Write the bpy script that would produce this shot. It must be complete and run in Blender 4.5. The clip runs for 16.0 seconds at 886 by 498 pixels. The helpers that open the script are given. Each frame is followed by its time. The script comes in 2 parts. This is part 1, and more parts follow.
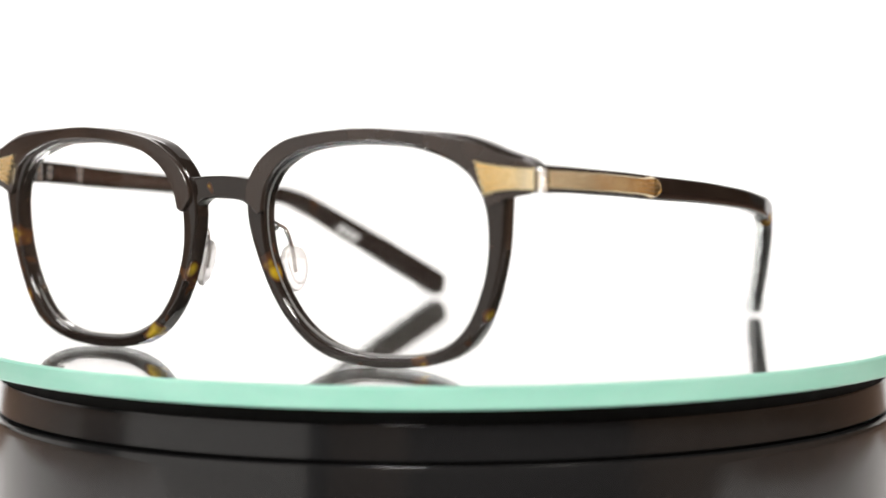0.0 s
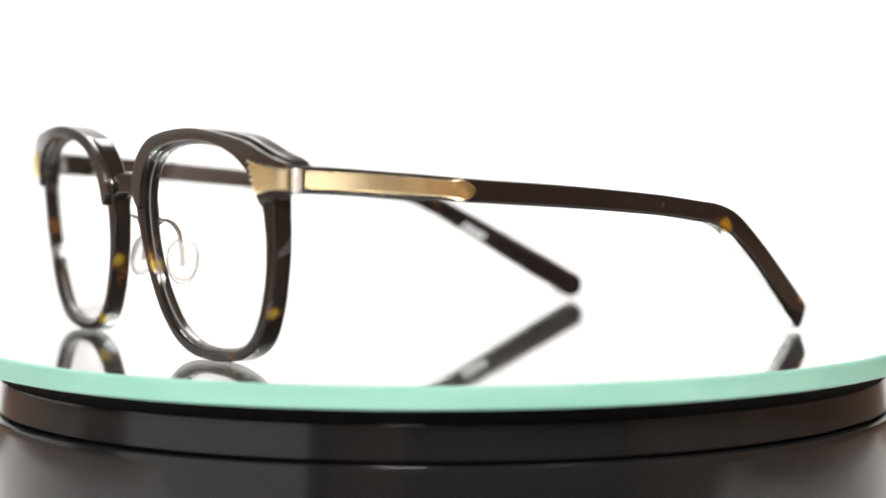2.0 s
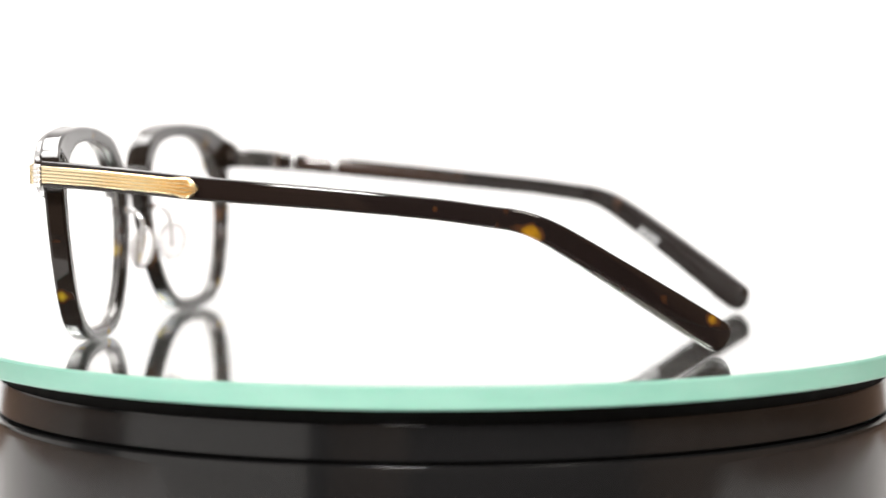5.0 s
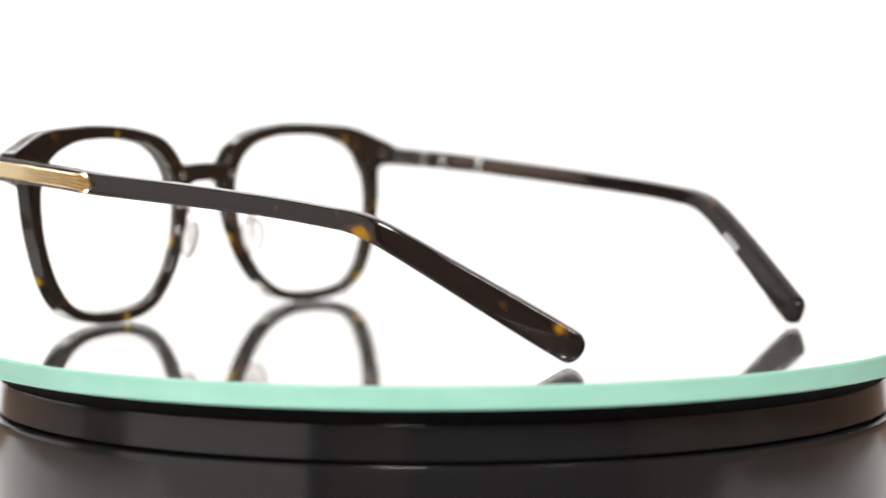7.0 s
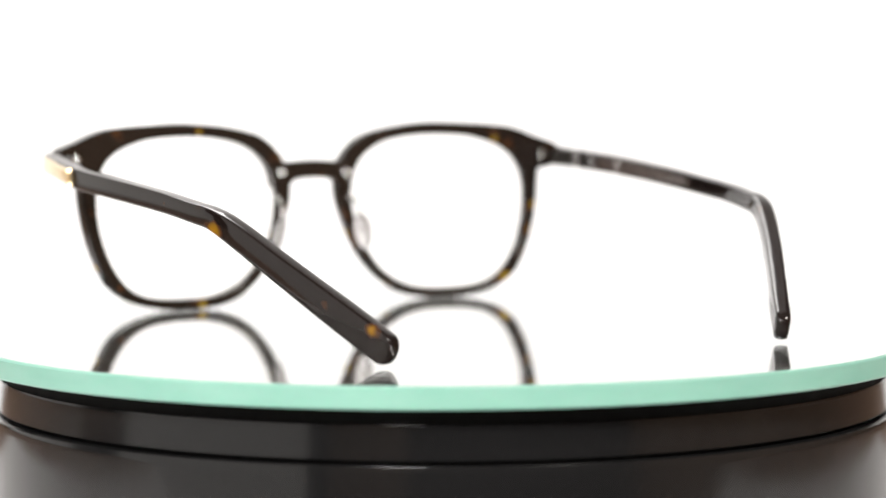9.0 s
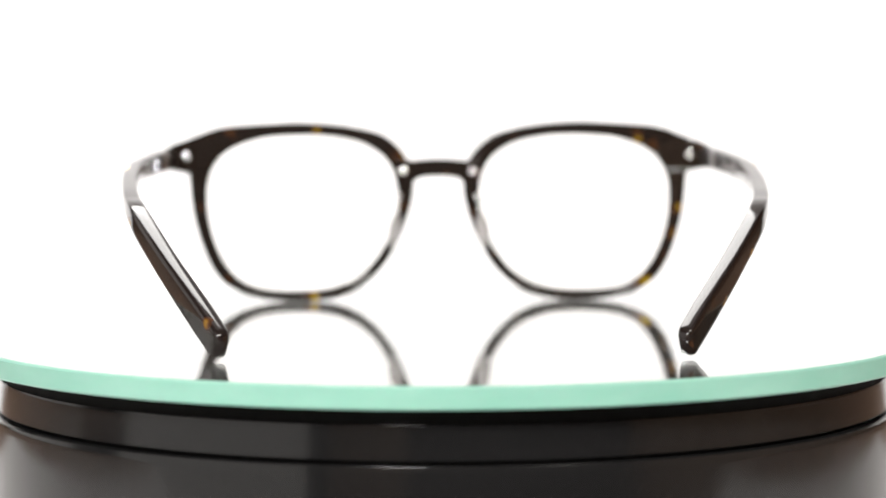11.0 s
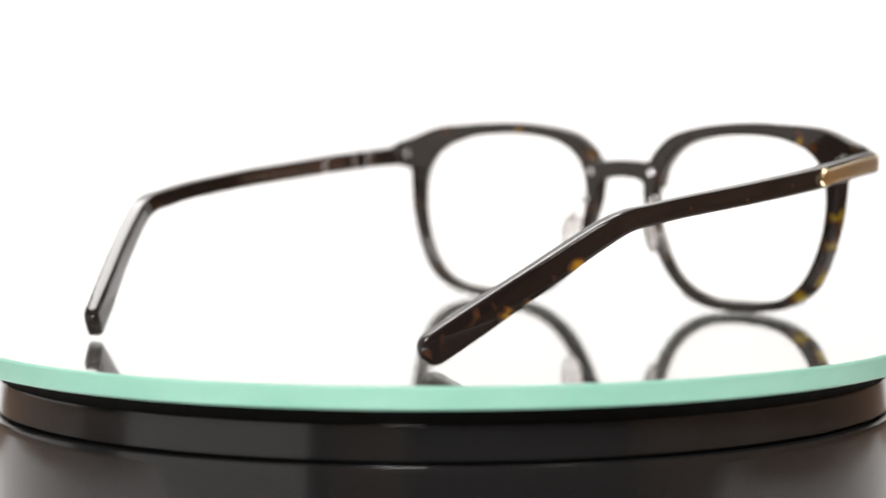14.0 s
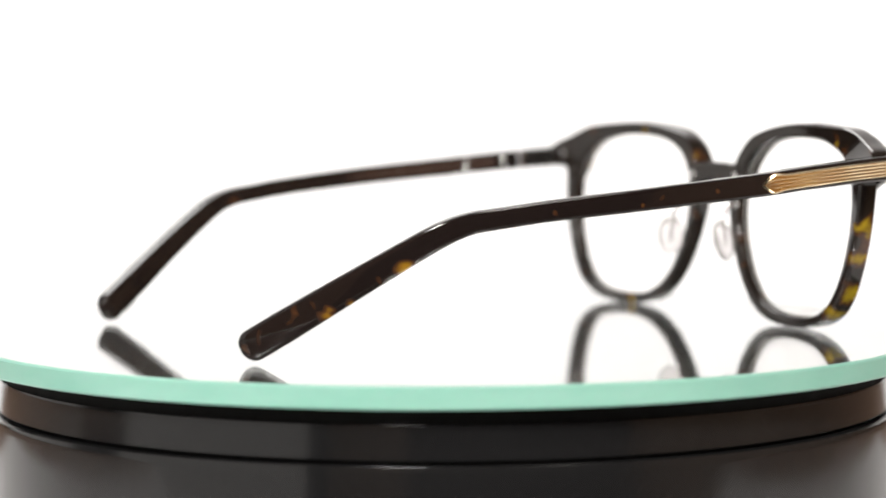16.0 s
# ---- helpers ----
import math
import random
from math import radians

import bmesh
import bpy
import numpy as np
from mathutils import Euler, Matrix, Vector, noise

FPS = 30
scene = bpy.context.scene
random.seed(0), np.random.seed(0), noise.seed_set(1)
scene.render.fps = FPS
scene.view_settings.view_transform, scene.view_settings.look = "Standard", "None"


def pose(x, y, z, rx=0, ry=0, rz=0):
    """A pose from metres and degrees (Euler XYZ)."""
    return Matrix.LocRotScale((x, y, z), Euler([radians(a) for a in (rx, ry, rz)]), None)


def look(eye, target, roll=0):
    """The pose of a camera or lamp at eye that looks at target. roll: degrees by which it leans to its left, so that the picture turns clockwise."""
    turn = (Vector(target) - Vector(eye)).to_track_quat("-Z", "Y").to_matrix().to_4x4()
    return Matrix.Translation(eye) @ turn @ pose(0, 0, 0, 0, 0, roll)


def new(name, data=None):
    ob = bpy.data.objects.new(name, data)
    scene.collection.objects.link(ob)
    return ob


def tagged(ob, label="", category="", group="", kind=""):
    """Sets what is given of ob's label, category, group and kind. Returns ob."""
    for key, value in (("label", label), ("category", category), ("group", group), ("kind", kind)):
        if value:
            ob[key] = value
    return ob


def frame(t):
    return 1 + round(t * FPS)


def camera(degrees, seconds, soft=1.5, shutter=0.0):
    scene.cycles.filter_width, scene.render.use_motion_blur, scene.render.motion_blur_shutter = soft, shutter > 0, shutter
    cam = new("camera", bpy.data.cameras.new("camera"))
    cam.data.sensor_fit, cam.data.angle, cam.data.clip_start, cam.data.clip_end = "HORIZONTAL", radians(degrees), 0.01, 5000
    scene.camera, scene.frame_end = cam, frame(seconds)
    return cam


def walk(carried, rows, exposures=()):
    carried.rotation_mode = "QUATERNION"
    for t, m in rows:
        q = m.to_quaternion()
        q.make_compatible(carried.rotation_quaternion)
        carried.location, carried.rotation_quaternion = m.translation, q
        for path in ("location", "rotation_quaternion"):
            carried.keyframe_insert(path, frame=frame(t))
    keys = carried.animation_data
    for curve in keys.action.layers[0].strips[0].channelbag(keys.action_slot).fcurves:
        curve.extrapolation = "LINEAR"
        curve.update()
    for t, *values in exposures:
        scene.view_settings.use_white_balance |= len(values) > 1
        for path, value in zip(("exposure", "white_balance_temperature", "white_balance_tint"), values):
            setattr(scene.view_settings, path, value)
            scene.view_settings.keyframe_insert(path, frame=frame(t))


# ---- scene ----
K = 1.0417e-3   # all small dimensions below are in millimetres of the turntable's plan
SPIN0, SPIN = 34.83, 13.073   # degrees at the start, degrees a second

SKEW = 0.008   # the front stands a little askew of the temples


def at(x, y, z):
    """Millimetres of the spectacles (x outward, y forward, z up) to metres in their own space."""
    twist = SKEW * min(max((y - 40) / 25, 0), 1)
    return Vector((x - 0.52, 4.71 - y + twist * x, z)) * K


# ---- camera ----
cam = camera(22.63, 16.0, soft=1.7)
EYE = Vector((0, -450.0, 44.97)) * K
AIM = EYE + Vector((0, math.cos(0.0643), -math.sin(0.0643)))
walk(cam, [(0.0, look(EYE, AIM, -0.20)), (16.0, look(EYE, AIM, -0.20))],
     exposures=[(0.0, 0.0), (11.0, 0.0), (12.5, -0.09), (16.0, -0.09)])
cam.data.dof.use_dof = True
cam.data.dof.focus_distance = 0.418
cam.data.dof.aperture_fstop = 11.0

# ---- light ----
world = bpy.data.worlds.new("world")
scene.world = world
world.use_nodes = True
world.node_tree.nodes["Background"].inputs[0].default_value = (0.9, 0.95, 1.0, 1)
world.node_tree.nodes["Background"].inputs[1].default_value = 0.05


def area_lamp(name, eye, target, w, h, power, colour=(1, 1, 1)):
    data = bpy.data.lights.new(name, "AREA")
    data.shape, data.size, data.size_y, data.energy, data.color = "RECTANGLE", w, h, power, colour
    ob = new(name, data)
    ob.matrix_world = look(Vector(eye), Vector(target))
    return ob


area_lamp("softbox_overhead", (-0.22, 0.62, 0.92), (0, 0.0, 0), 0.62, 0.62, 11, (1.0, 0.98, 0.96))
area_lamp("key_lamp", (-0.22, -1.15, 0.62), (0, 0, 0), 0.22, 0.22, 19, (1.0, 0.97, 0.93))
# added unseen warm fill; brightens the east wall that the gold plates mirror
area_lamp("room_fill", (0.9, -1.4, 1.62), (0.9, -1.4, 0), 0.6, 0.6, 36, (1.0, 0.93, 0.84))


# ---- materials ----
def material(name, colour, rough=0.4, metal=0.0, **more):
    m = bpy.data.materials.new(name)
    m.use_nodes = True
    b = m.node_tree.nodes["Principled BSDF"]
    b.inputs["Base Color"].default_value = (*colour, 1)
    b.inputs["Roughness"].default_value = rough
    b.inputs["Metallic"].default_value = metal
    for key, value in more.items():
        b.inputs[key.replace("_", " ")].default_value = value
    return m, m.node_tree, b


def noise_ramp(tree, scale, stops, detail=3.0, distort=0.0, stretch=(1, 1, 1), offset=(0, 0, 0)):
    """Noise in the thing's own space through a colour ramp; gives the ramp's colour socket and the noise's factor."""
    tc = tree.nodes.new("ShaderNodeTexCoord")
    mp = tree.nodes.new("ShaderNodeMapping")
    mp.inputs["Scale"].default_value = stretch
    mp.inputs["Location"].default_value = offset
    n = tree.nodes.new("ShaderNodeTexNoise")
    n.inputs["Scale"].default_value, n.inputs["Detail"].default_value = scale, detail
    n.inputs["Distortion"].default_value = distort
    r = tree.nodes.new("ShaderNodeValToRGB")
    el = r.color_ramp.elements
    while len(el) < len(stops):
        el.new(0.5)
    for e, (p, c) in zip(el, stops):
        e.position, e.color = p, (*c, 1)
    tree.links.new(tc.outputs["Object"], mp.inputs["Vector"])
    tree.links.new(mp.outputs["Vector"], n.inputs["Vector"])
    tree.links.new(n.outputs["Fac"], r.inputs["Fac"])
    return r.outputs["Color"], n.outputs["Fac"]


def relief(tree, bsdf, scale, strength, distance=0.00005, detail=4.0):
    _, fac = noise_ramp(tree, scale, [(0, (0, 0, 0)), (1, (1, 1, 1))], detail)
    b = tree.nodes.new("ShaderNodeBump")
    b.inputs["Strength"].default_value, b.inputs["Distance"].default_value = strength, distance
    tree.links.new(fac, b.inputs["Height"])
    tree.links.new(b.outputs["Normal"], bsdf.inputs["Normal"])


def rough_wear(tree, bsdf, scale, lo, hi):
    col, _ = noise_ramp(tree, scale, [(0.3, (lo,) * 3), (0.7, (hi,) * 3)], 5.0)
    tree.links.new(col, bsdf.inputs["Roughness"])


def tortoise_material(name, dark, amber, start, offset, flecks):
    """Dark acetate with small chance patches and the larger amber flecks given as (x, y, z, size) in millimetres of the spectacles."""
    m, tree, b = material(name, (0.02, 0.012, 0.008), 0.08, 0.0, Coat_Weight=0.15, Coat_Roughness=0.02)
    link = tree.links.new
    brown = (0.075, 0.03, 0.012)
    _, fac = noise_ramp(tree, 190, [(0, (0, 0, 0)), (1, (1, 1, 1))], 2.0, 0.4, (1, 0.8, 1), offset)
    tc = tree.nodes.new("ShaderNodeTexCoord")
    total = fac
    for x, y, z, size in flecks:
        near = tree.nodes.new("ShaderNodeVectorMath")
        near.operation = "DISTANCE"
        near.inputs[1].default_value = at(x, y, z)
        link(tc.outputs["Object"], near.inputs[0])
        ramp = tree.nodes.new("ShaderNodeMapRange")
        ramp.inputs["From Min"].default_value, ramp.inputs["From Max"].default_value = size * 1.2 * K, 0.0
        ramp.inputs["To Min"].default_value, ramp.inputs["To Max"].default_value = 0.0, min(0.22 + 0.1 * size, 0.49)
        link(near.outputs["Value"], ramp.inputs["Value"])
        add = tree.nodes.new("ShaderNodeMath")
        add.operation = "ADD"
        link(total, add.inputs[0])
        link(ramp.outputs[0], add.inputs[1])
        total = add.outputs[0]
    shade = tree.nodes.new("ShaderNodeValToRGB")
    el = shade.color_ramp.elements
    for _ in range(3):
        el.new(0.5)
    for e, (p, c) in zip(el, ((0.0, dark), (start - 0.15, dark), (start - 0.05, brown), (start + 0.13, amber), (1.0, amber))):
        e.position, e.color = p, (*c, 1)
    link(total, shade.inputs["Fac"])
    col = shade.outputs["Color"]
    link(col, b.inputs["Base Color"])
    # light passes through the pale patches of the acetate
    tr = tree.nodes.new("ShaderNodeBsdfTranslucent")
    link(col, tr.inputs["Color"])
    mix = tree.nodes.new("ShaderNodeMixShader")
    clear = tree.nodes.new("ShaderNodeMapRange")
    clear.inputs["From Min"].default_value, clear.inputs["From Max"].default_value = start - 0.08, start + 0.12
    clear.inputs["To Min"].default_value, clear.inputs["To Max"].default_value = 0.12, 0.55
    link(total, clear.inputs["Value"])
    link(clear.outputs[0], mix.inputs[0])
    link(b.outputs[0], mix.inputs[1])
    link(tr.outputs[0], mix.inputs[2])
    link(mix.outputs[0], tree.nodes["Material Output"].inputs["Surface"])
    rough_wear(tree, b, 400, 0.035, 0.08)
    return m


TORTOISE = tortoise_material("tortoise_acetate", (0.0158, 0.0112, 0.0090), (0.60, 0.41, 0.022), 0.79, (0.013, 0.004, 0.0), [
    (-55.9, 67.8, 20.5, 3.2), (-54.8, 67.3, 14.6, 3.3), (-52.3, 67.2, 8.8, 3.2), (-48.5, 66.6, 4.2, 3.6), (-22.5, 68.0, 2.2, 2.4), (-18.5, 70.3, 3.6, 3.0),
    (-9.5, 71.0, 10.5, 2.0), (-7.6, 71.4, 15.5, 1.8), (11.0, 71.8, 16.0, 2.4), (41.0, 68.4, 1.4, 2.8), (53.5, 67.3, 10.0, 2.3), (28.5, 67.1, 1.0, 1.7), (48.5, 65.6, 5.6, 2.0),
    (-46.3, 68.2, 36.8, 1.3), (28.0, 70.0, 39.6, 1.8), (-3, 73, 31, 1.6)])
TORTOISE_TEMPLE = tortoise_material("tortoise_temple", (0.0125, 0.0082, 0.0074), (0.60, 0.30, 0.014), 0.82, (0.05, 0.02, 0.03), [
    (60.2, -22.8, 22.6, 2.7), (43.7, -52.2, 6.8, 1.7), (64.0, -5.5, 27.2, 0.9), (-56.7, -30.2, 16.4, 2.4), (-49.8, -42.2, 9.2, 2.6), (-48.4, -44.5, 11.0, 1.4), (-46.9, -47.0, 9.4, 1.4),
    (-52.1, -38.5, 10.6, 1.7), (-62.1, -16.5, 23.2, 1.3), (-64.1, -5.0, 26.4, 0.9), (-66.2, 11.5, 27.3, 0.8), (-67.4, 26.5, 29.4, 1.1)])
BROW, _tree, _b = material("brown_brow_acetate", (0.026, 0.017, 0.013), 0.24, 0.0, Coat_Weight=0.3, Coat_Roughness=0.06)
_c, _f = noise_ramp(_tree, 160, [(0.3, (0.018, 0.012, 0.0095)), (0.7, (0.032, 0.021, 0.016))])
_tree.links.new(_c, _b.inputs["Base Color"])
relief(_tree, _b, 2500, 0.06)
GOLD, _tree, _b = material("brushed_gold", (0.93, 0.78, 0.50), 0.3, 1.0)
_c, _f = noise_ramp(_tree, 150, [(0.3, (0.90, 0.75, 0.47)), (0.7, (0.95, 0.80, 0.53))])
_tree.links.new(_c, _b.inputs["Base Color"])
rough_wear(_tree, _b, 4000, 0.22, 0.30)
PLAQUE, _tree, _b = material("polished_gold", (0.97, 0.79, 0.50), 0.3, 1.0)
_c, _f = noise_ramp(_tree, 120, [(0.3, (0.95, 0.76, 0.47)), (0.7, (0.98, 0.82, 0.54))])
_tree.links.new(_c, _b.inputs["Base Color"])
rough_wear(_tree, _b, 3000, 0.20, 0.28)
CAP, _tree, _b = material("polished_pale_gold", (0.95, 0.93, 0.90), 0.2, 0.8)
rough_wear(_tree, _b, 800, 0.18, 0.26)
CHROME, _tree, _b = material("polished_steel", (0.78, 0.78, 0.80), 0.15, 1.0)
rough_wear(_tree, _b, 1200, 0.10, 0.22)
HINGE, _tree, _b = material("dark_hinge_metal", (0.10, 0.095, 0.09), 0.3, 1.0)
rough_wear(_tree, _b, 900, 0.2, 0.4)
PRINT, _tree, _b = material("pale_print", (0.80, 0.82, 0.85), 0.3, 0.0)
rough_wear(_tree, _b, 900, 0.15, 0.25)
INLAY, _tree, _b = material("brown_temple_inlay", (0.045, 0.026, 0.02), 0.16, 0.0, Coat_Weight=0.6, Coat_Roughness=0.08)
rough_wear(_tree, _b, 700, 0.15, 0.3)
LENS, _tree, _b = material("clear_demo_lens", (1.0, 0.995, 0.985), 0.0, 0.0, Transmission_Weight=1.0, IOR=1.15)
GROUND, _tree, _b = material("ground_lens_bevel", (0.25, 0.25, 0.245), 0.3, 0.0, Transmission_Weight=0.4, IOR=1.4)
rough_wear(_tree, _b, 900, 0.25, 0.4)
SILICONE, _tree, _b = material("clear_silicone", (0.92, 0.90, 0.90), 0.12, 0.0, Transmission_Weight=0.8, IOR=1.42)
relief(_tree, _b, 900, 0.05)
GLASS, _tree, _b = material("mirror_glass", (0.985, 1.0, 0.99), 0.0, 0.0, Transmission_Weight=0.975, IOR=1.5)
SILVER, _tree, _b = material("mirror_silver", (0.95, 0.955, 0.95), 0.0, 1.0)
EDGE, _tree, _b = material("green_ground_glass_edge", (0.30, 0.78, 0.58), 0.35, 0.0, Subsurface_Weight=0.3)
_b.inputs["Subsurface Radius"].default_value = (0.002, 0.004, 0.003)
_c, _f = noise_ramp(_tree, 60, [(0.3, (0.225, 0.47, 0.385)), (0.7, (0.285, 0.53, 0.445))], 5.0, 0, (1, 1, 3))
_tree.links.new(_c, _b.inputs["Base Color"])
relief(_tree, _b, 1500, 0.08)
PLASTIC, _tree, _b = material("black_gloss_plastic", (0.0092, 0.0092, 0.0096), 0.12, 0.0, Specular_IOR_Level=0.42)
rough_wear(_tree, _b, 45, 0.08, 0.18)
relief(_tree, _b, 30, 0.04, 0.0006, 2.0)
BACKING, _tree, _b = material("black_backing_paint", (0.005, 0.005, 0.005), 0.7, 0.0, Specular_IOR_Level=0.05)
rough_wear(_tree, _b, 200, 0.65, 0.8)
PAPER, _tree, _b = material("white_backdrop_paper", (0.87, 0.875, 0.89), 0.7)
_c, _f = noise_ramp(_tree, 3, [(0.3, (0.86, 0.868, 0.885)), (0.7, (0.88, 0.885, 0.90))], 4.0)
_tree.links.new(_c, _b.inputs["Base Color"])
relief(_tree, _b, 40, 0.02, 0.0005)
# emission stands in for the unseen brightness on the left
GLOW_PANEL, _tree, _b = material("glowing_fill_panel", (0.85, 0.85, 0.84), 0.7)
_b.inputs["Emission Color"].default_value = (1.0, 0.99, 0.97, 1)
_b.inputs["Emission Strength"].default_value = 0.3
relief(_tree, _b, 50, 0.05, 0.0005)
SHEET, _tree, _b = material("white_sheet_paper", (0.82, 0.81, 0.81), 0.6)
_c, _f = noise_ramp(_tree, 5, [(0.3, (0.76, 0.75, 0.75)), (0.7, (0.85, 0.84, 0.84))], 4.0)
_tree.links.new(_c, _b.inputs["Base Color"])
relief(_tree, _b, 60, 0.05, 0.0005)
TABLE_TOP, _tree, _b = material("brown_table_wood", (0.20, 0.12, 0.08), 0.5)
_c, _f = noise_ramp(_tree, 6, [(0.36, (0.16, 0.095, 0.062)), (0.64, (0.30, 0.19, 0.13))], 6.0, 0.6, (0.6, 9, 1))
_tree.links.new(_c, _b.inputs["Base Color"])
rough_wear(_tree, _b, 30, 0.4, 0.6)
WALL, _tree, _b = material("grey_room_paint", (0.45, 0.42, 0.39), 0.8)
_c, _f = noise_ramp(_tree, 2.0, [(0.3, (0.28, 0.275, 0.27)), (0.7, (0.38, 0.37, 0.36))])
_tree.links.new(_c, _b.inputs["Base Color"])
relief(_tree, _b, 120, 0.1, 0.001)


DARK_WALL, _tree, _b = material("dark_grey_paint", (0.13, 0.13, 0.14), 0.7)
_c, _f = noise_ramp(_tree, 1.6, [(0.3, (0.05, 0.05, 0.057)), (0.7, (0.10, 0.092, 0.095))], 4.0, 0, (1, 1, 0.3))
_tree.links.new(_c, _b.inputs["Base Color"])
BROWN_WALL, _tree, _b = material("brown_panelling", (0.30, 0.19, 0.12), 0.6)
_c, _f = noise_ramp(_tree, 1.4, [(0.3, (0.40, 0.26, 0.17)), (0.7, (0.58, 0.40, 0.28))], 4.0, 0.2, (3, 3, 0.4))
_tree.links.new(_c, _b.inputs["Base Color"])
DOOR_WOOD, _tree, _b = material("brown_door_wood", (0.30, 0.15, 0.08), 0.45)
_c, _f = noise_ramp(_tree, 6, [(0.3, (0.40, 0.27, 0.19)), (0.7, (0.56, 0.40, 0.30))], 5.0, 0.3, (8, 8, 0.6))
_tree.links.new(_c, _b.inputs["Base Color"])


# ---- mesh helpers ----
def finish(name, bm, mat, parent=None, label="", smooth=True):
    bmesh.ops.recalc_face_normals(bm, faces=bm.faces)
    me = bpy.data.meshes.new(name)
    bm.to_mesh(me)
    bm.free()
    me.materials.append(mat)
    if smooth:
        me.polygons.foreach_set("use_smooth", [True] * len(me.polygons))
        me.set_sharp_from_angle(angle=radians(40))
    ob = new(name, me)
    ob.parent = parent
    if label:
        tagged(ob, label=label)
    return ob


def crisp(ob):
    """Flat faces stay flat beside their narrow rounded edges."""
    mod = ob.modifiers.new("weighted_normal", "WEIGHTED_NORMAL")
    mod.mode, mod.weight, mod.keep_sharp = "FACE_AREA", 60, True
    return ob


def part(name, bm, mat, parent, label="", smooth=True):
    return finish(name, bm, mat, parent, label, smooth)


def spline(points, per, closed):
    """Cardinal spline through the control points, per samples a span."""
    p = np.array(points, float)
    n = len(p)
    out = []
    for i in range(n if closed else n - 1):
        if closed:
            a, b, c, d = p[i - 1], p[i], p[(i + 1) % n], p[(i + 2) % n]
        else:
            a, b, c, d = p[max(i - 1, 0)], p[i], p[i + 1], p[min(i + 2, n - 1)]
        for s in np.arange(per) / per:
            m0, m1 = 0.46 * (c - a), 0.46 * (d - b)
            out.append((2 * s**3 - 3 * s**2 + 1) * b + (s**3 - 2 * s**2 + s) * m0 + (3 * s**2 - 2 * s**3) * c + (s**3 - s**2) * m1)
    if not closed:
        out.append(p[-1])
    return np.array(out)


def bridge_rings(bm, rings, closed_path, closed_ring=True, caps=True):
    """Skin a row of rings of points."""
    vs = [[bm.verts.new(p) for p in ring] for ring in rings]
    n = len(vs[0])
    for i in range(len(vs) if closed_path else len(vs) - 1):
        a, b = vs[i], vs[(i + 1) % len(vs)]
        for j in range(n if closed_ring else n - 1):
            k = (j + 1) % n
            bm.faces.new((a[j], a[k], b[k], b[j]))
    if caps and not closed_path:
        bm.faces.new(vs[0])
        bm.faces.new(vs[-1])
    return vs


def rounded(w, h, r, per=4):
    """Corner points of a rounded rectangle, 0..w by 0..h."""
    r = min(r, w * 0.3, h * 0.45)
    out = []
    for cx, cy, a0 in ((w - r, h - r, 0), (r, h - r, 90), (r, r, 180), (w - r, r, 270)):
        for k in range(per):
            a = radians(a0 + 90 * k / (per - 1))
            out.append((cx + r * math.cos(a), cy + r * math.sin(a)))
    return out


def revolve(bm, profile, seg=192, closed=True):
    rings = []
    for i in range(seg):
        a = 2 * math.pi * i / seg
        rings.append([Vector((r * math.cos(a), r * math.sin(a), z)) * K for r, z in profile])
    bridge_rings(bm, rings, True, closed)
    bmesh.ops.remove_doubles(bm, verts=bm.verts, dist=1e-7)


def tube(bm, pts, radius, seg=10):
    rings = []
    for i, p in enumerate(pts):
        t = (Vector(pts[min(i + 1, len(pts) - 1)]) - Vector(pts[max(i - 1, 0)])).normalized()
        u = t.orthogonal().normalized() if i == 0 else (u - t * u.dot(t)).normalized()
        v = t.cross(u)
        rings.append([Vector(p) + (u * math.cos(2 * math.pi * k / seg) + v * math.sin(2 * math.pi * k / seg)) * radius for k in range(seg)])
    bridge_rings(bm, rings, False)


def stud(bm, centre, axis, radius, height, seg=20):
    """A domed round head with a slot-like dimple."""
    axis = Vector(axis).normalized()
    u = axis.orthogonal().normalized()
    v = axis.cross(u)
    rings = []
    for r, h in ((1, 0), (1, 0.6), (0.85, 0.9), (0.55, 1.0), (0.4, 0.75), (0.12, 0.7)):
        rings.append([Vector(centre) + axis * (h * height) + (u * math.cos(2 * math.pi * k / seg) + v * math.sin(2 * math.pi * k / seg)) * r * radius
                      for k in range(seg)])
    bridge_rings(bm, rings, False)


# ---- the spectacles' front ----
RIM_IN = [(54.4, 22), (53.5, 16.5), (51.3, 10.5), (47.3, 5.2), (41.5, 2.5), (34.0, 1.9), (25.9, 2.2), (19.3, 4.6), (14.6, 8.7), (11.3, 14.2),
          (9.4, 20), (9.1, 25.5), (10.0, 30), (12.7, 34), (17.6, 37), (24.8, 38.6), (33.0, 39), (41.0, 38.4), (47.4, 36.4), (51.0, 34),
          (52.5, 32), (53.3, 30.6), (53.8, 29.3), (54.3, 26.8)]
RIM_OUT = [(57.2, 22), (56.0, 16.5), (53.6, 9.5), (49.6, 3.8), (42.5, 0.9), (34.0, 0.0), (25.0, 0.4), (18.2, 2.9), (12.8, 8.0), (9.3, 13.8),
           (7.0, 19.9), (5.8, 25), (6.1, 30), (8.4, 34.6), (13.3, 38.6), (22.7, 40.7), (32.5, 41.3), (42.0, 41.0), (51.0, 40.2), (58.0, 37.75),
           (62.8, 35.6), (62.6, 31.4), (58.4, 30.6), (57.7, 27.6)]
BROW_IN = [(9.8, 26.8), (10.3, 29.4), (11.4, 32), (14.1, 35), (18.6, 37.4), (25.8, 38.8), (34.0, 39.2), (41.5, 38.6), (47.9, 36.6), (51.4, 34.4),
           (53.0, 32.4), (54.0, 30.2), (55.2, 28.4)]
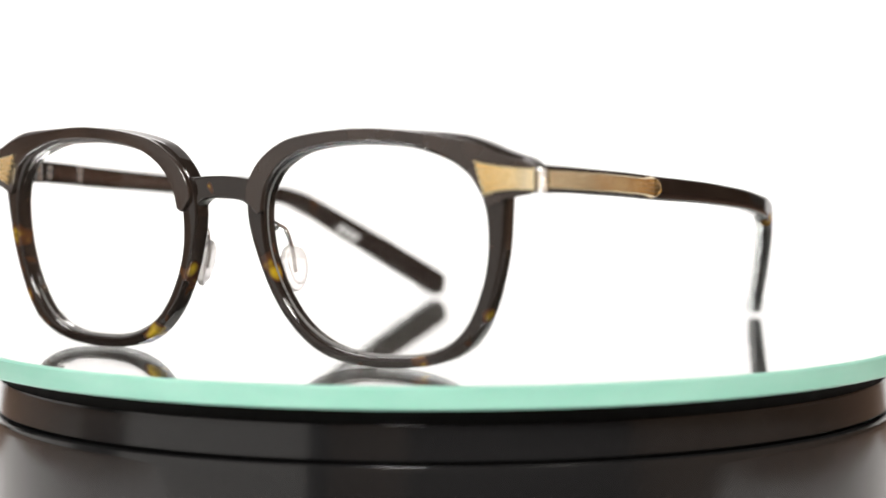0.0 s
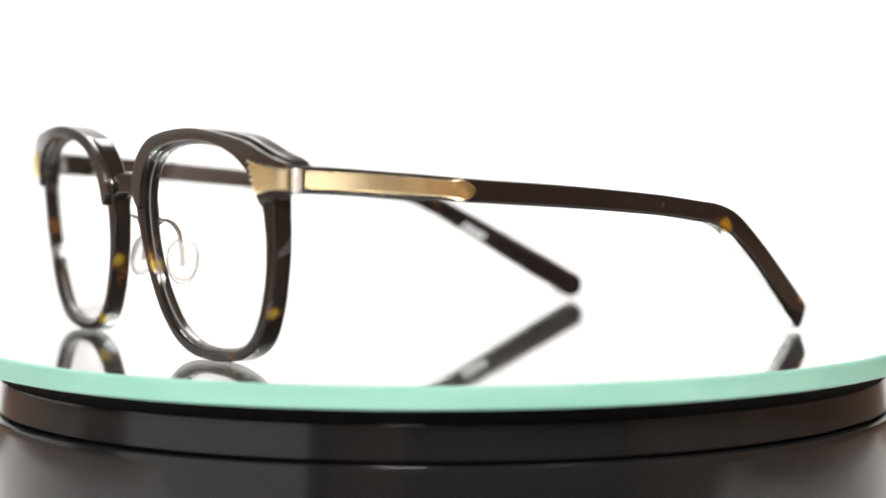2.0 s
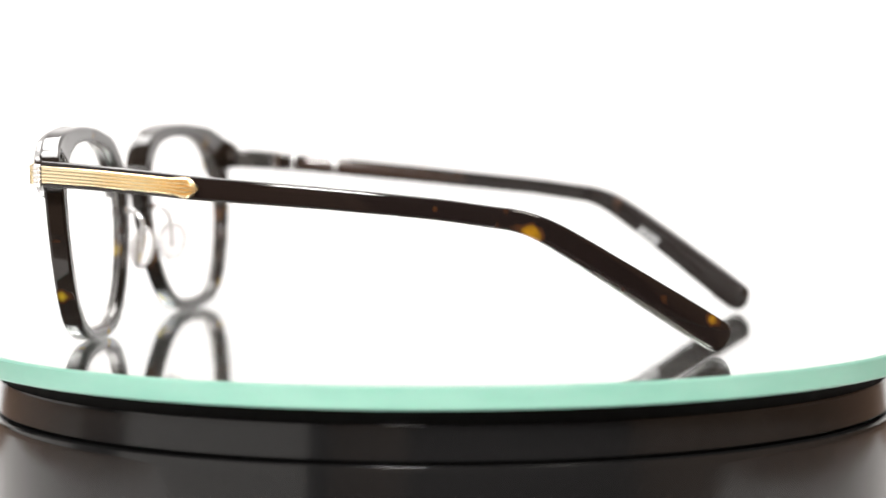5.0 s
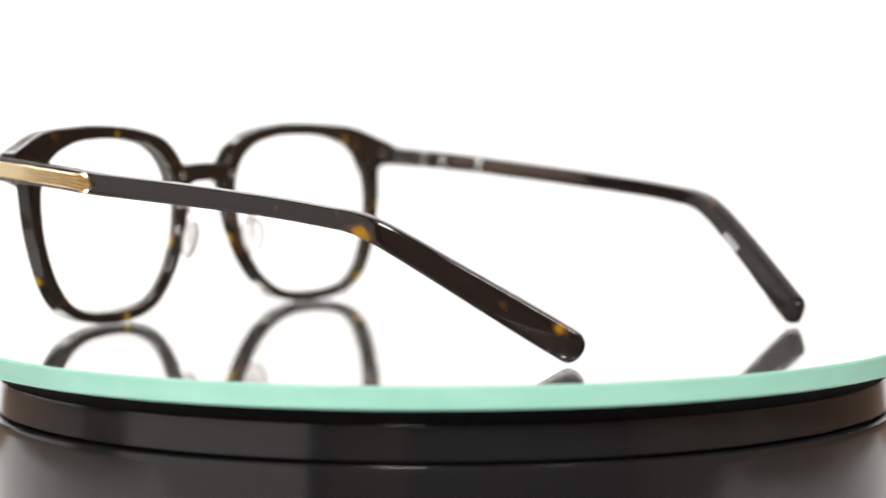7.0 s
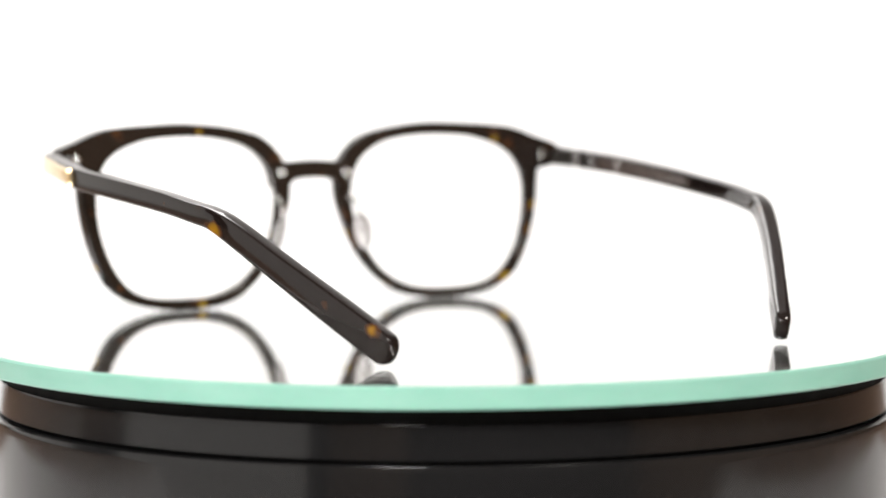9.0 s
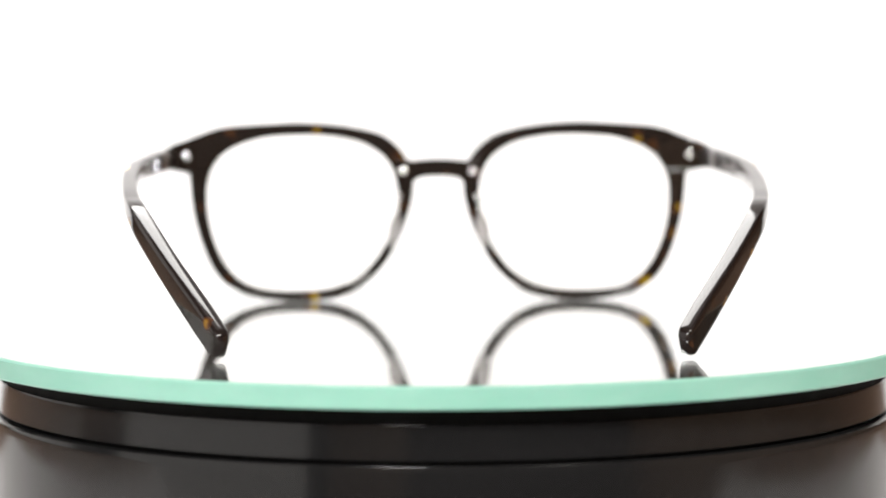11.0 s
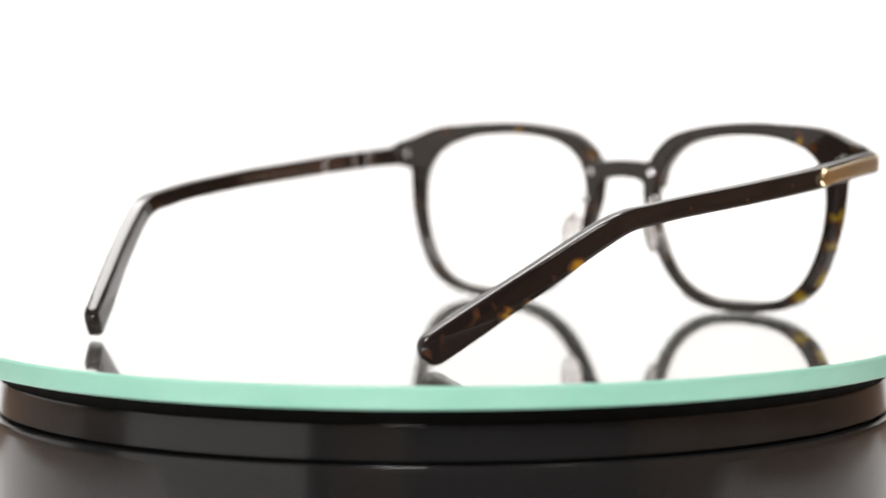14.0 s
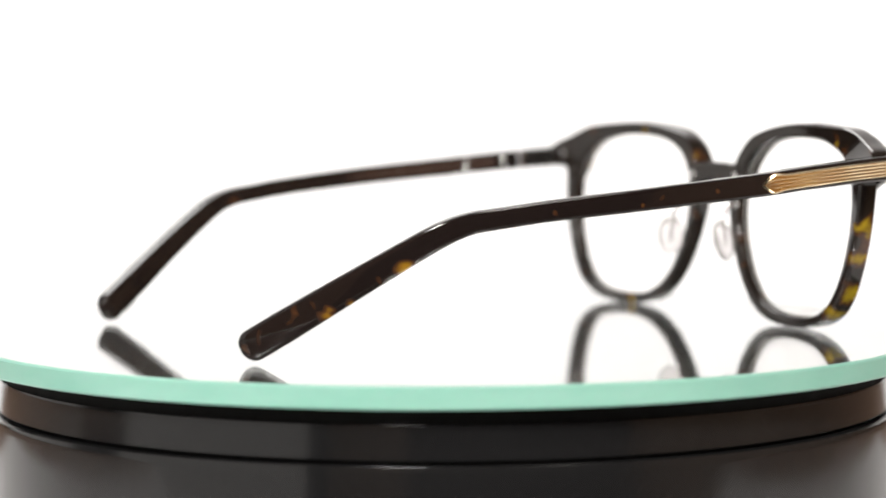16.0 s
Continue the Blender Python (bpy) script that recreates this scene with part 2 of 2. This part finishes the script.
BROW_OUT = [(8.6, 26.2), (6.5, 29.2), (7.6, 32.8), (10.7, 36.4), (16.1, 39.4), (24.3, 40.9), (33.5, 41.4), (42.9, 40.7), (51.9, 39.3), (57.6, 37.2),
            (63.1, 35.15), (63.2, 31.1), (58.0, 29.8)]
DEPTH = 3.7


def face_y(x, z):
    """The front face of the acetate: wrapped and leaning forward at the top."""
    return 71.2 + 0.075 * z - 0.0012 * x * x - 0.010 * max(abs(x) - 52, 0) ** 2


def rim(points, per):
    """A rim's outline with its lower curves evened out; the corner towards the hinge keeps its shape."""
    p = spline(points, per, True)
    even = sum(np.roll(p, k, axis=0) for k in range(-3, 4)) / 7
    w = np.clip((27 - p[:, 1:2]) / 4, 0, 1)
    return p * (1 - w) + even * w


def strip(inner, outer, side, y0, y1, r, per, closed, draft=0.0, lip=0.0):
    a, b = (rim(inner, per), rim(outer, per)) if closed else (spline(inner, per, False), spline(outer, per, False))
    rings = []
    for (ix, iz), (ox, oz) in zip(a, b):
        w = math.hypot(ox - ix, oz - iz)
        ring = []
        for s, d in rounded(w, y1 - y0, r):
            back = y1 - y0 - d
            e = s - (lip * min(max((iz - 2.5) / 9, 0), 1) + draft * back / (y1 - y0)) * (1 - s / w)
            x, z = ix + (ox - ix) * e / w, iz + (oz - iz) * e / w
            ring.append(at(side * (x - 0.0026 * x * back), face_y(x, z) + y0 + d, z))
        rings.append(ring)
    bm = bmesh.new()
    bridge_rings(bm, rings, closed)
    return bm


def lens_mesh(side):
    edge = rim(RIM_IN, 6)
    mid = edge.mean(axis=0)
    bm = bmesh.new()
    rings = []
    for k, y in ((0.05, -1.6), (0.35, -1.6), (0.7, -1.6), (1.012, -1.6), (1.012, -3.0), (0.7, -3.0), (0.35, -3.0), (0.05, -3.0)):
        ring = []
        for x, z in mid + (edge - mid) * k:
            bulge = 1.1 * (1 - min(k, 1.0) ** 2)
            ring.append(at(side * x, face_y(x, z) + y + bulge, z))
        rings.append(ring)
    bridge_rings(bm, rings, False)
    return bm


def fluted(rows, side, flutes, height, per=6, across=96):
    """A ribbed plate: rows of (x, y, nx, ny, z_top, z_bottom, lean, depth) with rounded flutes along it."""
    p = spline(rows, per, False)
    bm = bmesh.new()
    front, back = [], []
    for x, y, nx, ny, zt, zb, lean, deep in p:
        f, b = [], []
        for k in range(across + 1):
            v = k / across
            h = height * (1.0 - deep * abs(math.cos(math.pi * flutes * v)) ** 3) * min(1, 24 * v, 24 * (1 - v))
            z = zt + (zb - zt) * v
            f.append(at(side * (x + lean * v + nx * h), y + ny * h, z))
            b.append(at(side * (x + lean * v - nx * 0.5), y - ny * 0.5, z))
        front.append(f + b[::-1])
    bridge_rings(bm, front, False)
    return bm


TEMPLE = [(66.9, 64.5, 33.05, 4.7, 3.4), (60.0, 65.6, 32.65, 4.5, 3.4), (53.0, 66.6, 32.1, 4.4, 3.4), (45.4, 67.45, 31.5, 4.3, 3.3), (35.7, 68.1, 30.6, 4.2, 3.2),
          (16.2, 66.9, 29.1, 4.0, 3.1), (-3.6, 64.5, 27.2, 3.8, 3.1), (-14.0, 62.8, 25.75, 3.8, 3.1), (-19.8, 61.5, 24.75, 4.0, 3.2), (-25.3, 59.6, 22.3, 4.5, 3.4),
          (-35.8, 53.9, 15.35, 5.1, 3.3), (-47.3, 46.9, 7.3, 5.8, 3.2), (-53.0, 43.4, 3.35, 5.8, 3.0)]


def sag(y, side):
    """One temple hangs a little lower along its middle."""
    return 0.0 if side > 0 else 0.55 * math.exp(-(((y - 8) / 28) ** 2))


def temple_frames(side):
    """Along the temple's middle line: centre, direction, outward, up, height and thickness."""
    p = spline(TEMPLE, 8, False)
    pts = [Vector((x - w / 2, y, z - sag(y, side))) for y, x, z, h, w in p]
    n = len(pts)
    frames = []
    for i in range(n):
        t = (pts[min(i + 1, n - 1)] - pts[max(i - 1, 0)]).normalized()
        s = Vector((1, -t.x / t.y, 0)).normalized()
        u = s.cross(t)
        if u.z < 0:
            u = -u
        # past the bend the section leans outward at the top
        lean = radians(-4) * min(max((-16 - p[i][0]) / 18, 0), 1)
        s, u = s * math.cos(lean) + u * math.sin(lean), u * math.cos(lean) - s * math.sin(lean)
        frames.append((pts[i], t, s, u, p[i][3], p[i][4]))
    return frames


def inner_face(side, y, up=0.0, out=0.0):
    """A point on the temple's inner face, up from its middle line and out from the surface."""
    c, t, s, u, h, w = min(temple_frames(side), key=lambda f: abs(f[0].y - y))
    c = c + t * ((y - c.y) / t.y)
    return c - s * (w / 2 + out) + u * up


def temple_rings(side):
    frames = temple_frames(side)
    rings = []
    # the tip is closed with a rounded end of its own
    c, t, s, u, h, w = frames[-1]
    n = len(frames)
    for k in (0.25, 0.45, 0.62, 0.76, 0.87, 0.95, 0.995):
        frames.append((c + t * 2.5 * k, t, s, u, h * (1 - 0.92 * (1 - math.sqrt(1 - k * k))), w * math.sqrt(1 - 0.96 * k * k)))
    for i, (c, t, s, u, h, w) in enumerate(frames):
        ring = []
        square = 7.0 - 1.6 * min(max((10 - c.y) / 50, 0), 1) - 0.45 * max(i - n + 1, 0)
        for k in range(36):
            ca, sa = math.cos(2 * math.pi * k / 36), math.sin(2 * math.pi * k / 36)
            a = w / 2 * math.copysign(abs(ca) ** (2 / square), ca)
            b = h / 2 * math.copysign(abs(sa) ** (2 / square), sa)
            q = c + s * a + u * b
            ring.append(at(side * q.x, q.y, max(q.z, 0.02)))
        rings.append(ring)
    return rings


def outer_x(y):
    rows = sorted((r[0], r[1]) for r in TEMPLE)
    return float(np.interp(y, [r[0] for r in rows], [r[1] for r in rows]))


def mid_z(y):
    rows = sorted((r[0], r[2]) for r in TEMPLE)
    return float(np.interp(y, [r[0] for r in rows], [r[1] for r in rows]))


def build_spectacles():
    root = tagged(new("eyeglasses"), "dark tortoiseshell acetate eyeglasses with fluted gold corners on a mirror", "eyeglasses")
    # front: both rims and the bridge in one piece of acetate
    bm = bmesh.new()
    for side in (1, -1):
        half = strip(RIM_IN, RIM_OUT, side, -DEPTH, 0, 0.65, 6, True, 0.45, 0.25)
        me = bpy.data.meshes.new("half")
        half.to_mesh(me)
        half.free()
        bm.from_mesh(me)
        bpy.data.meshes.remove(me)
    rows = []
    for x, zt, zb in ((-9.0, 33.2, 23.5), (-7.4, 32.5, 24.8), (-6.0, 32.4, 27.4), (-4.4, 32.6, 28.6), (-2, 32.75, 28.95), (0, 32.8, 29.0),
                      (2, 32.75, 28.95), (4.4, 32.6, 28.6), (6.0, 32.4, 27.4), (7.4, 32.5, 24.8), (9.0, 33.2, 23.5)):
        rows.append((x, zt, zb))
    rings = []
    for x, zt, zb in spline(rows, 4, False):
        ring = []
        for a, b in rounded(zt - zb + 0.3, 3.5, 0.5):
            z = zb - 0.25 + a
            ring.append(at(x, face_y(x, z) - 3.9 + b, z))
        rings.append(ring)
    bridge_rings(bm, rings, False)
    front = crisp(part("front", bm, TORTOISE, root, "glossy dark tortoiseshell acetate front with amber flecks"))
    for side in (1, -1):
        crisp(part("brow_plate", strip(BROW_IN, BROW_OUT, side, -0.3, 1.0, 0.3, 6, False), BROW, front, "satin dark brown brow plate"))
        lens = part("lens", lens_mesh(side), LENS, root, "clear uncoloured lens")
        lens.visible_shadow = False
        bm = bmesh.new()
        outline = rim(RIM_IN, 6)
        n = len(outline)
        rings = []
        for i in range(n):
            (ax, az), (x, z), (bx, bz) = outline[i - 1], outline[i], outline[(i + 1) % n]
            d = math.hypot(bx - ax, bz - az)
            ux, uz = -(bz - az) / d, (bx - ax) / d
            if ux * (31.5 - x) + uz * (20.5 - z) < 0:
                ux, uz = -ux, -uz
            rings.append([at(side * (x + ux * e), face_y(x, z) - dy, z + uz * e) for e, dy in ((0.0, 1.05), (0.52, 1.15), (0.52, 1.4), (0.0, 1.5))])
        bridge_rings(bm, rings, True)
        part("lens_edge", bm, GROUND, lens, "pale ground bevel of the lens")
        # fluted gold wing, wrapped round the corner
        wing = []
        for x, y, a, zt, zb, lean in ((52.8, None, 6, 36.4, 30.2, 2.3), (54.8, None, 11, 35.9, 30.6, 1.3), (57.0, None, 16, 35.5, 30.9, 0.5), (59.2, None, 22, 35.2, 31.1, 0),
                                      (61.2, None, 30, 35.0, 31.2, 0), (63.2, 69.1, 30, 34.85, 31.2, 0)):
            yy = face_y(x, 33) + 1.05 if y is None else y
            wing.append((x, yy, math.sin(radians(a)), math.cos(radians(a)), zt, zb, lean, min(max((62.8 - x) / 7.5, 0.06), 1)))
        part("gold_wing", fluted(wing, side, 6, 0.6), GOLD, front, "fluted brushed gold corner plate")
        bm = bmesh.new()
        beads = []
        for k in range(31):
            v = k / 30
            swell = 0.72 + 0.28 * abs(math.sin(math.pi * 5 * v)) ** 0.6
            beads.append([at(side * (63.9 + (e - 0.85) * swell), 67.9 + (f - 0.87) * swell, 31.0 + 3.8 * v) for e, f in rounded(1.7, 1.75, 0.5)])
        bridge_rings(bm, beads, False)
        part("hinge_cap", bm, CAP, front, "polished pale beaded hinge knuckle")
        # back of the front: screws
        bm = bmesh.new()
        for x, z in ((58.1, 33.7), (8.1, 30.0)):
            stud(bm, at(side * x, face_y(x, z) - DEPTH + (0.0 if x < 20 else -0.3), z), (0, 1, 0), 0.95 * K, 0.4 * K)
            part("screw", bm, CHROME, front, "small round steel screw")
            bm = bmesh.new()
        bm.free()
        # nose pad on its wire arm
        x0, z0 = 9.0, 23.9
        y0 = face_y(x0, z0) - DEPTH
        bm = bmesh.new()
        path = spline([(side * 9.2, y0 + 0.3, 24.0), (side * 9.2, y0 - 1.2, 24.0), (side * 9.4, y0 - 2.6, 23.3), (side * 9.6, y0 - 3.6, 21.6),
                       (side * 10.0, y0 - 3.9, 19), (side * 10.6, y0 - 3.8, 15.5)], 6, False)
        tube(bm, [at(*q) for q in path], 0.42 * K)
        stud(bm, at(side * 9.2, y0 + 0.05, 24.0), (0, 1, 0), 0.9 * K, 0.5 * K)
        arm = part("pad_arm", bm, CHROME, front, "thin bent steel wire pad arm")
        bm = bmesh.new()
        bmesh.ops.create_uvsphere(bm, u_segments=24, v_segments=14, radius=1.0)
        for v in bm.verts:
            v.co.z *= 1 - 0.18 * max(v.co.z, 0)
            v.co = Vector((v.co.x * 1.0, v.co.y * 3.0, v.co.z * 4.8))
        turn = Euler((radians(-6), radians(-11 * side), radians(-14 * side))).to_matrix()
        c = at(side * 10.3, y0 - 4.0, 16.8)
        for v in bm.verts:
            v.co = c + (turn @ v.co) * K
        part("nose_pad", bm, SILICONE, arm, "clear oval silicone nose pad")
        # temple
        bm = bmesh.new()
        bridge_rings(bm, temple_rings(side), False)
        temple = part("temple", bm, TORTOISE_TEMPLE, root, "dark tortoiseshell acetate temple bent at the ear")
        plaque = []
        for y, h, d in ((66.8, 1.5, 0.6), (58, 1.5, 0.6), (52, 1.5, 0.6), (46, 1.5, 0.65), (41.5, 1.52, 1.0), (39.6, 1.75, 1.4), (38.4, 1.85, 1.6), (37.4, 1.4, 1.5),
                        (36.7, 0.8, 1.3), (36.1, 0.15, 1.0)):
            plaque.append((outer_x(y) + 0.2, y, d, 0.0, mid_z(y) - sag(y, side) + h, mid_z(y) - sag(y, side) - h, 0, min(max((66 - y) / 22, 0.3), 1)))
        part("gold_plaque", fluted(plaque, side, 5, 0.55), PLAQUE, temple, "fluted gold plate with a pointed end")
        # hinge: block on the front, barrels, rivets on the inner face
        bm = bmesh.new()
        rings = []
        for y, x, k in ((66.5, 61.6, 0.0), (63.5, 62.2, 0.0), (58.0, 63.1, 0.0), (55.6, 63.6, 0.3)):
            rings.append([at(side * (x - e), y, 32.7 + f) for e, f in ((-0.6, 1.9 - k), (1.5 - k, 1.9 - k), (1.5 - k, -1.9 + k), (-0.6, -1.9 + k))])
        bridge_rings(bm, rings, False)
        hinge = part("hinge", bm, HINGE, temple, "dark metal hinge block")
        for z in (33.7, 32.4, 31.1):
            bm = bmesh.new()
            tube(bm, [at(side * 62.4, 56.0, z - 0.5), at(side * 62.4, 56.0, z + 0.5)], 1.15 * K, 16)
            part("barrel", bm, CHROME, hinge, "steel hinge barrel")
        for y in (51.8, 42.2):
            for dz in (0.75, -0.75):
                bm = bmesh.new()
                q = inner_face(side, y, dz)
                stud(bm, at(side * q.x, q.y, q.z), (-side, 0, 0), 0.68 * K, 0.32 * K, 16)
                part("rivet", bm, CHROME, temple, "tiny bright steel rivet")
        # polished lozenge let into the inner face
        bm = bmesh.new()
        rings = []
        for y, h in ((50.2, 0.3), (49.6, 0.9), (48.4, 1.25), (42, 1.35), (34, 1.3), (24, 1.15), (16, 0.8), (10, 0.15)):
            ring = [inner_face(side, y, e * h, o) for e, o in ((1, -0.3), (1, 0.03), (0.9, 0.09), (-0.9, 0.09), (-1, 0.03), (-1, -0.3))]
            rings.append([at(side * q.x, q.y, q.z) for q in ring])
        bridge_rings(bm, rings, False)
        part("inner_inlay", bm, INLAY, temple, "polished dark red-brown inlay on the inner face")
        # worn lettering on the inner face, as short pale bars
        for k in range(4 if side < 0 else 0):
            y = -31.8 - 1.15 * k
            bars = []
            for yy in (y, y - 0.6):
                bars.append([inner_face(side, yy - 0.35 * e, e - 0.9, o) for e, o in ((0.8, -0.1), (0.8, 0.06), (-0.8, 0.06), (-0.8, -0.1))])
            bm = bmesh.new()
            bridge_rings(bm, [[at(side * q.x, q.y, q.z) for q in r] for r in bars], False)
            part("print_mark", bm, PRINT, temple, "small pale printed bar")
    return root


# ---- the turntable ----
def build_mirror_disc():
    root = tagged(new("mirror_disc"), "round glass mirror with a green ground edge", "mirror")
    bm = bmesh.new()
    R, H = 96.2, 3.95
    revolve(bm, [(0.001, 0), (60, 0), (R - 0.9, 0), (R - 0.9, -H + 0.2), (60, -H + 0.2), (0.001, -H + 0.2)], closed=True)
    part("glass", bm, GLASS, root, "clear polished glass", False)
    bm = bmesh.new()
    revolve(bm, [(R - 0.85, 0.0), (R - 0.35, -0.02), (R, -0.35), (R, -H + 0.35), (R - 0.35, -H), (R - 0.85, -H)])
    part("edge", bm, EDGE, root, "pale green ground glass edge")
    bm = bmesh.new()
    revolve(bm, [(0.001, -H + 0.15), (R - 0.95, -H + 0.15), (R - 0.95, -H + 0.05), (0.001, -H + 0.05)])
    part("silvering", bm, SILVER, root, "bright silvered backing", False)
    return root


def build_base():
    root = tagged(new("turntable_base"), "round glossy black plastic turntable base on a white paper sheet", "turntable")
    bm = bmesh.new()
    revolve(bm, [(0.001, -3.97), (88.9, -3.97), (88.9, -7.6), (0.001, -7.6)])
    part("collar", bm, BACKING, root, "matt black collar under the mirror")
    bm = bmesh.new()
    revolve(bm, [(0.001, -7.3), (89.2, -7.3), (89.235, -7.315), (89.25, -7.36), (89.27, -7.9), (89.68, -12.9), (89.7, -13.1), (89.55, -13.3), (0.001, -13.3)])
    part("upper_ring", bm, PLASTIC, root, "glossy black upper ring")
    bm = bmesh.new()
    revolve(bm, [(0.001, -13.25), (88.2, -13.25), (88.2, -14.1), (0.001, -14.1)])
    part("groove", bm, BACKING, root, "dark recessed joint")
    bm = bmesh.new()
    revolve(bm, [(0.001, -13.95), (91.25, -13.95), (91.285, -13.965), (91.3, -14.0), (91.31, -15.5), (91.6, -50), (91.6, -56.5), (90.7, -57.5), (0.001, -57.5)])
    part("body", bm, PLASTIC, root, "glossy black plastic drum")
    return root


# ---- the place round it ----
def build_place():
    zt = -57.5 * K
    bm = bmesh.new()
    rings = []
    prof = [(0.28, zt + 0.001), (0.75, zt + 0.001)]
    prof += [(0.75 + 0.25 * math.sin(radians(a)), zt + 0.251 - 0.25 * math.cos(radians(a))) for a in range(10, 91, 10)]
    prof += [(1.0, 0.9), (1.0, 1.42), (0.97, 1.52), (0.85, 1.6), (0.45, 1.64), (0.1, 1.65)]
    back = [(r + 0.004, z + 0.004) if z > 0.2 else (r, z - 0.0008) for r, z in prof[::-1]]
    for i in range(61):
        a = radians(90 - 41 + 82 * i / 60)
        rings.append([Vector((r * math.cos(a), r * math.sin(a), z)) for r, z in prof + back])
    bridge_rings(bm, rings, False)
    tagged(finish("backdrop", bm, PAPER), "curved white paper backdrop sweep", "backdrop", kind="structure")
    # glowing panels added out of view on the left, on the floor beside the table, for pale reflections
    for a0, a1, far in ((141, 173, 1.76), (189, 239, 1.56)):
        bm = bmesh.new()
        rings = []
        for i in range(21):
            a = radians(a0 + (a1 - a0) * i / 20)
            rings.append([Vector((r * math.cos(a), r * math.sin(a), z)) for r, z in ((far, zt - 0.748), (far, 1.3), (far + 0.005, 1.3), (far + 0.005, zt - 0.748))])
        bridge_rings(bm, rings, False)
        tagged(finish("fill_panel", bm, GLOW_PANEL), "curved glowing white fill panel added beside the table, out of view", "diffuser panel", kind="structure")
    # white sheet on the table, under the turntable
    bm = bmesh.new()
    bmesh.ops.create_cube(bm, size=1.0)
    for v in bm.verts:
        v.co = Vector((-0.01 + v.co.x * 0.60, v.co.y * 0.325, zt + 0.0011 + v.co.z * 0.0022))
    tagged(finish("paper_sheet", bm, SHEET, smooth=False), "plain white paper sheet lying on the brown table", "paper sheet")
    bm = bmesh.new()
    bmesh.ops.create_cube(bm, size=1.0)
    for v in bm.verts:
        v.co = Vector((v.co.x * 2.6, v.co.y * 1.40 + 0.53, zt - 0.02 + v.co.z * 0.04))
    bmesh.ops.bevel(bm, geom=list(bm.edges), offset=0.003, segments=2, affect="EDGES")
    table = tagged(new("table"), "large brown wooden table under the turntable", "table")
    part("tabletop", bm, TABLE_TOP, table)
    for x in (-1.22, 1.22):
        for y in (-0.09, 1.15):
            bm = bmesh.new()
            bmesh.ops.create_cube(bm, size=1.0)
            for v in bm.verts:
                v.co = Vector((x + v.co.x * 0.06, y + v.co.y * 0.06, zt - 0.04 - 0.355 + v.co.z * 0.71))
            bmesh.ops.bevel(bm, geom=list(bm.edges), offset=0.003, segments=2, affect="EDGES")
            part("leg", bm, TABLE_TOP, table)
    # room
    z0, z1 = zt - 0.75, zt + 1.75
    boxes = {"floor": ((0, 0, z0 - 0.05), (5.2, 5.2, 0.1)), "ceiling": ((0, 0, z1 + 0.05), (5.2, 5.2, 0.1)),
             "wall_north": ((0, 2.55, (z0 + z1) / 2), (5.0, 0.1, z1 - z0)), "wall_south": ((0, -2.55, (z0 + z1) / 2), (5.0, 0.1, z1 - z0)),
             "wall_east": ((2.55, 0, (z0 + z1) / 2), (0.1, 5.2, z1 - z0)), "wall_west": ((-2.55, 0, (z0 + z1) / 2), (0.1, 5.2, z1 - z0))}
    for name, (c, s) in boxes.items():
        bm = bmesh.new()
        bmesh.ops.create_cube(bm, size=1.0)
        for v in bm.verts:
            v.co = Vector((v.co.x * s[0] + c[0], v.co.y * s[1] + c[1], v.co.z * s[2] + c[2]))
        tagged(finish(name, bm, DARK_WALL if name in ("wall_south", "wall_west") else BROWN_WALL if name == "wall_east" else WALL, smooth=False),
               ("plain brown panelled " if name == "wall_east" else "plain dim grey painted ") + name.split("_")[0], name.split("_")[0], kind="structure")


def build_door():
    """A plain brown door in the wall opposite the backdrop; it shows as a soft band on the glossy base."""
    z0 = -57.5 * K - 0.75
    root = tagged(new("door_1"), "plain brown wooden door mirrored in the glossy base", "door", kind="structure")
    for x0, x1, y0, y1, za, zb, name in ((-1.16, -0.44, -2.50, -2.46, 0.005, 2.0, "door_leaf"), (-1.22, -1.165, -2.50, -2.44, 0.0, 2.06, "jamb"),
                                         (-0.435, -0.38, -2.50, -2.44, 0.0, 2.06, "jamb"), (-1.165, -0.435, -2.50, -2.44, 2.005, 2.06, "lintel")):
        bm = bmesh.new()
        bmesh.ops.create_cube(bm, size=1.0)
        for v in bm.verts:
            v.co = Vector(((x0 + x1) / 2 + v.co.x * (x1 - x0), (y0 + y1) / 2 + v.co.y * (y1 - y0), z0 + (za + zb) / 2 + v.co.z * (zb - za)))
        bmesh.ops.bevel(bm, geom=list(bm.edges), offset=0.003, segments=2, affect="EDGES")
        part(name, bm, DOOR_WOOD, root)


build_place()
build_door()
build_base()
DISC = build_mirror_disc()
GLASSES = build_spectacles()


def motions():
    rows = [(float(t), pose(0, 0, 0, 0, 0, -(SPIN0 + SPIN * t))) for t in range(17)]
    walk(DISC, rows)
    walk(GLASSES, rows)


motions()
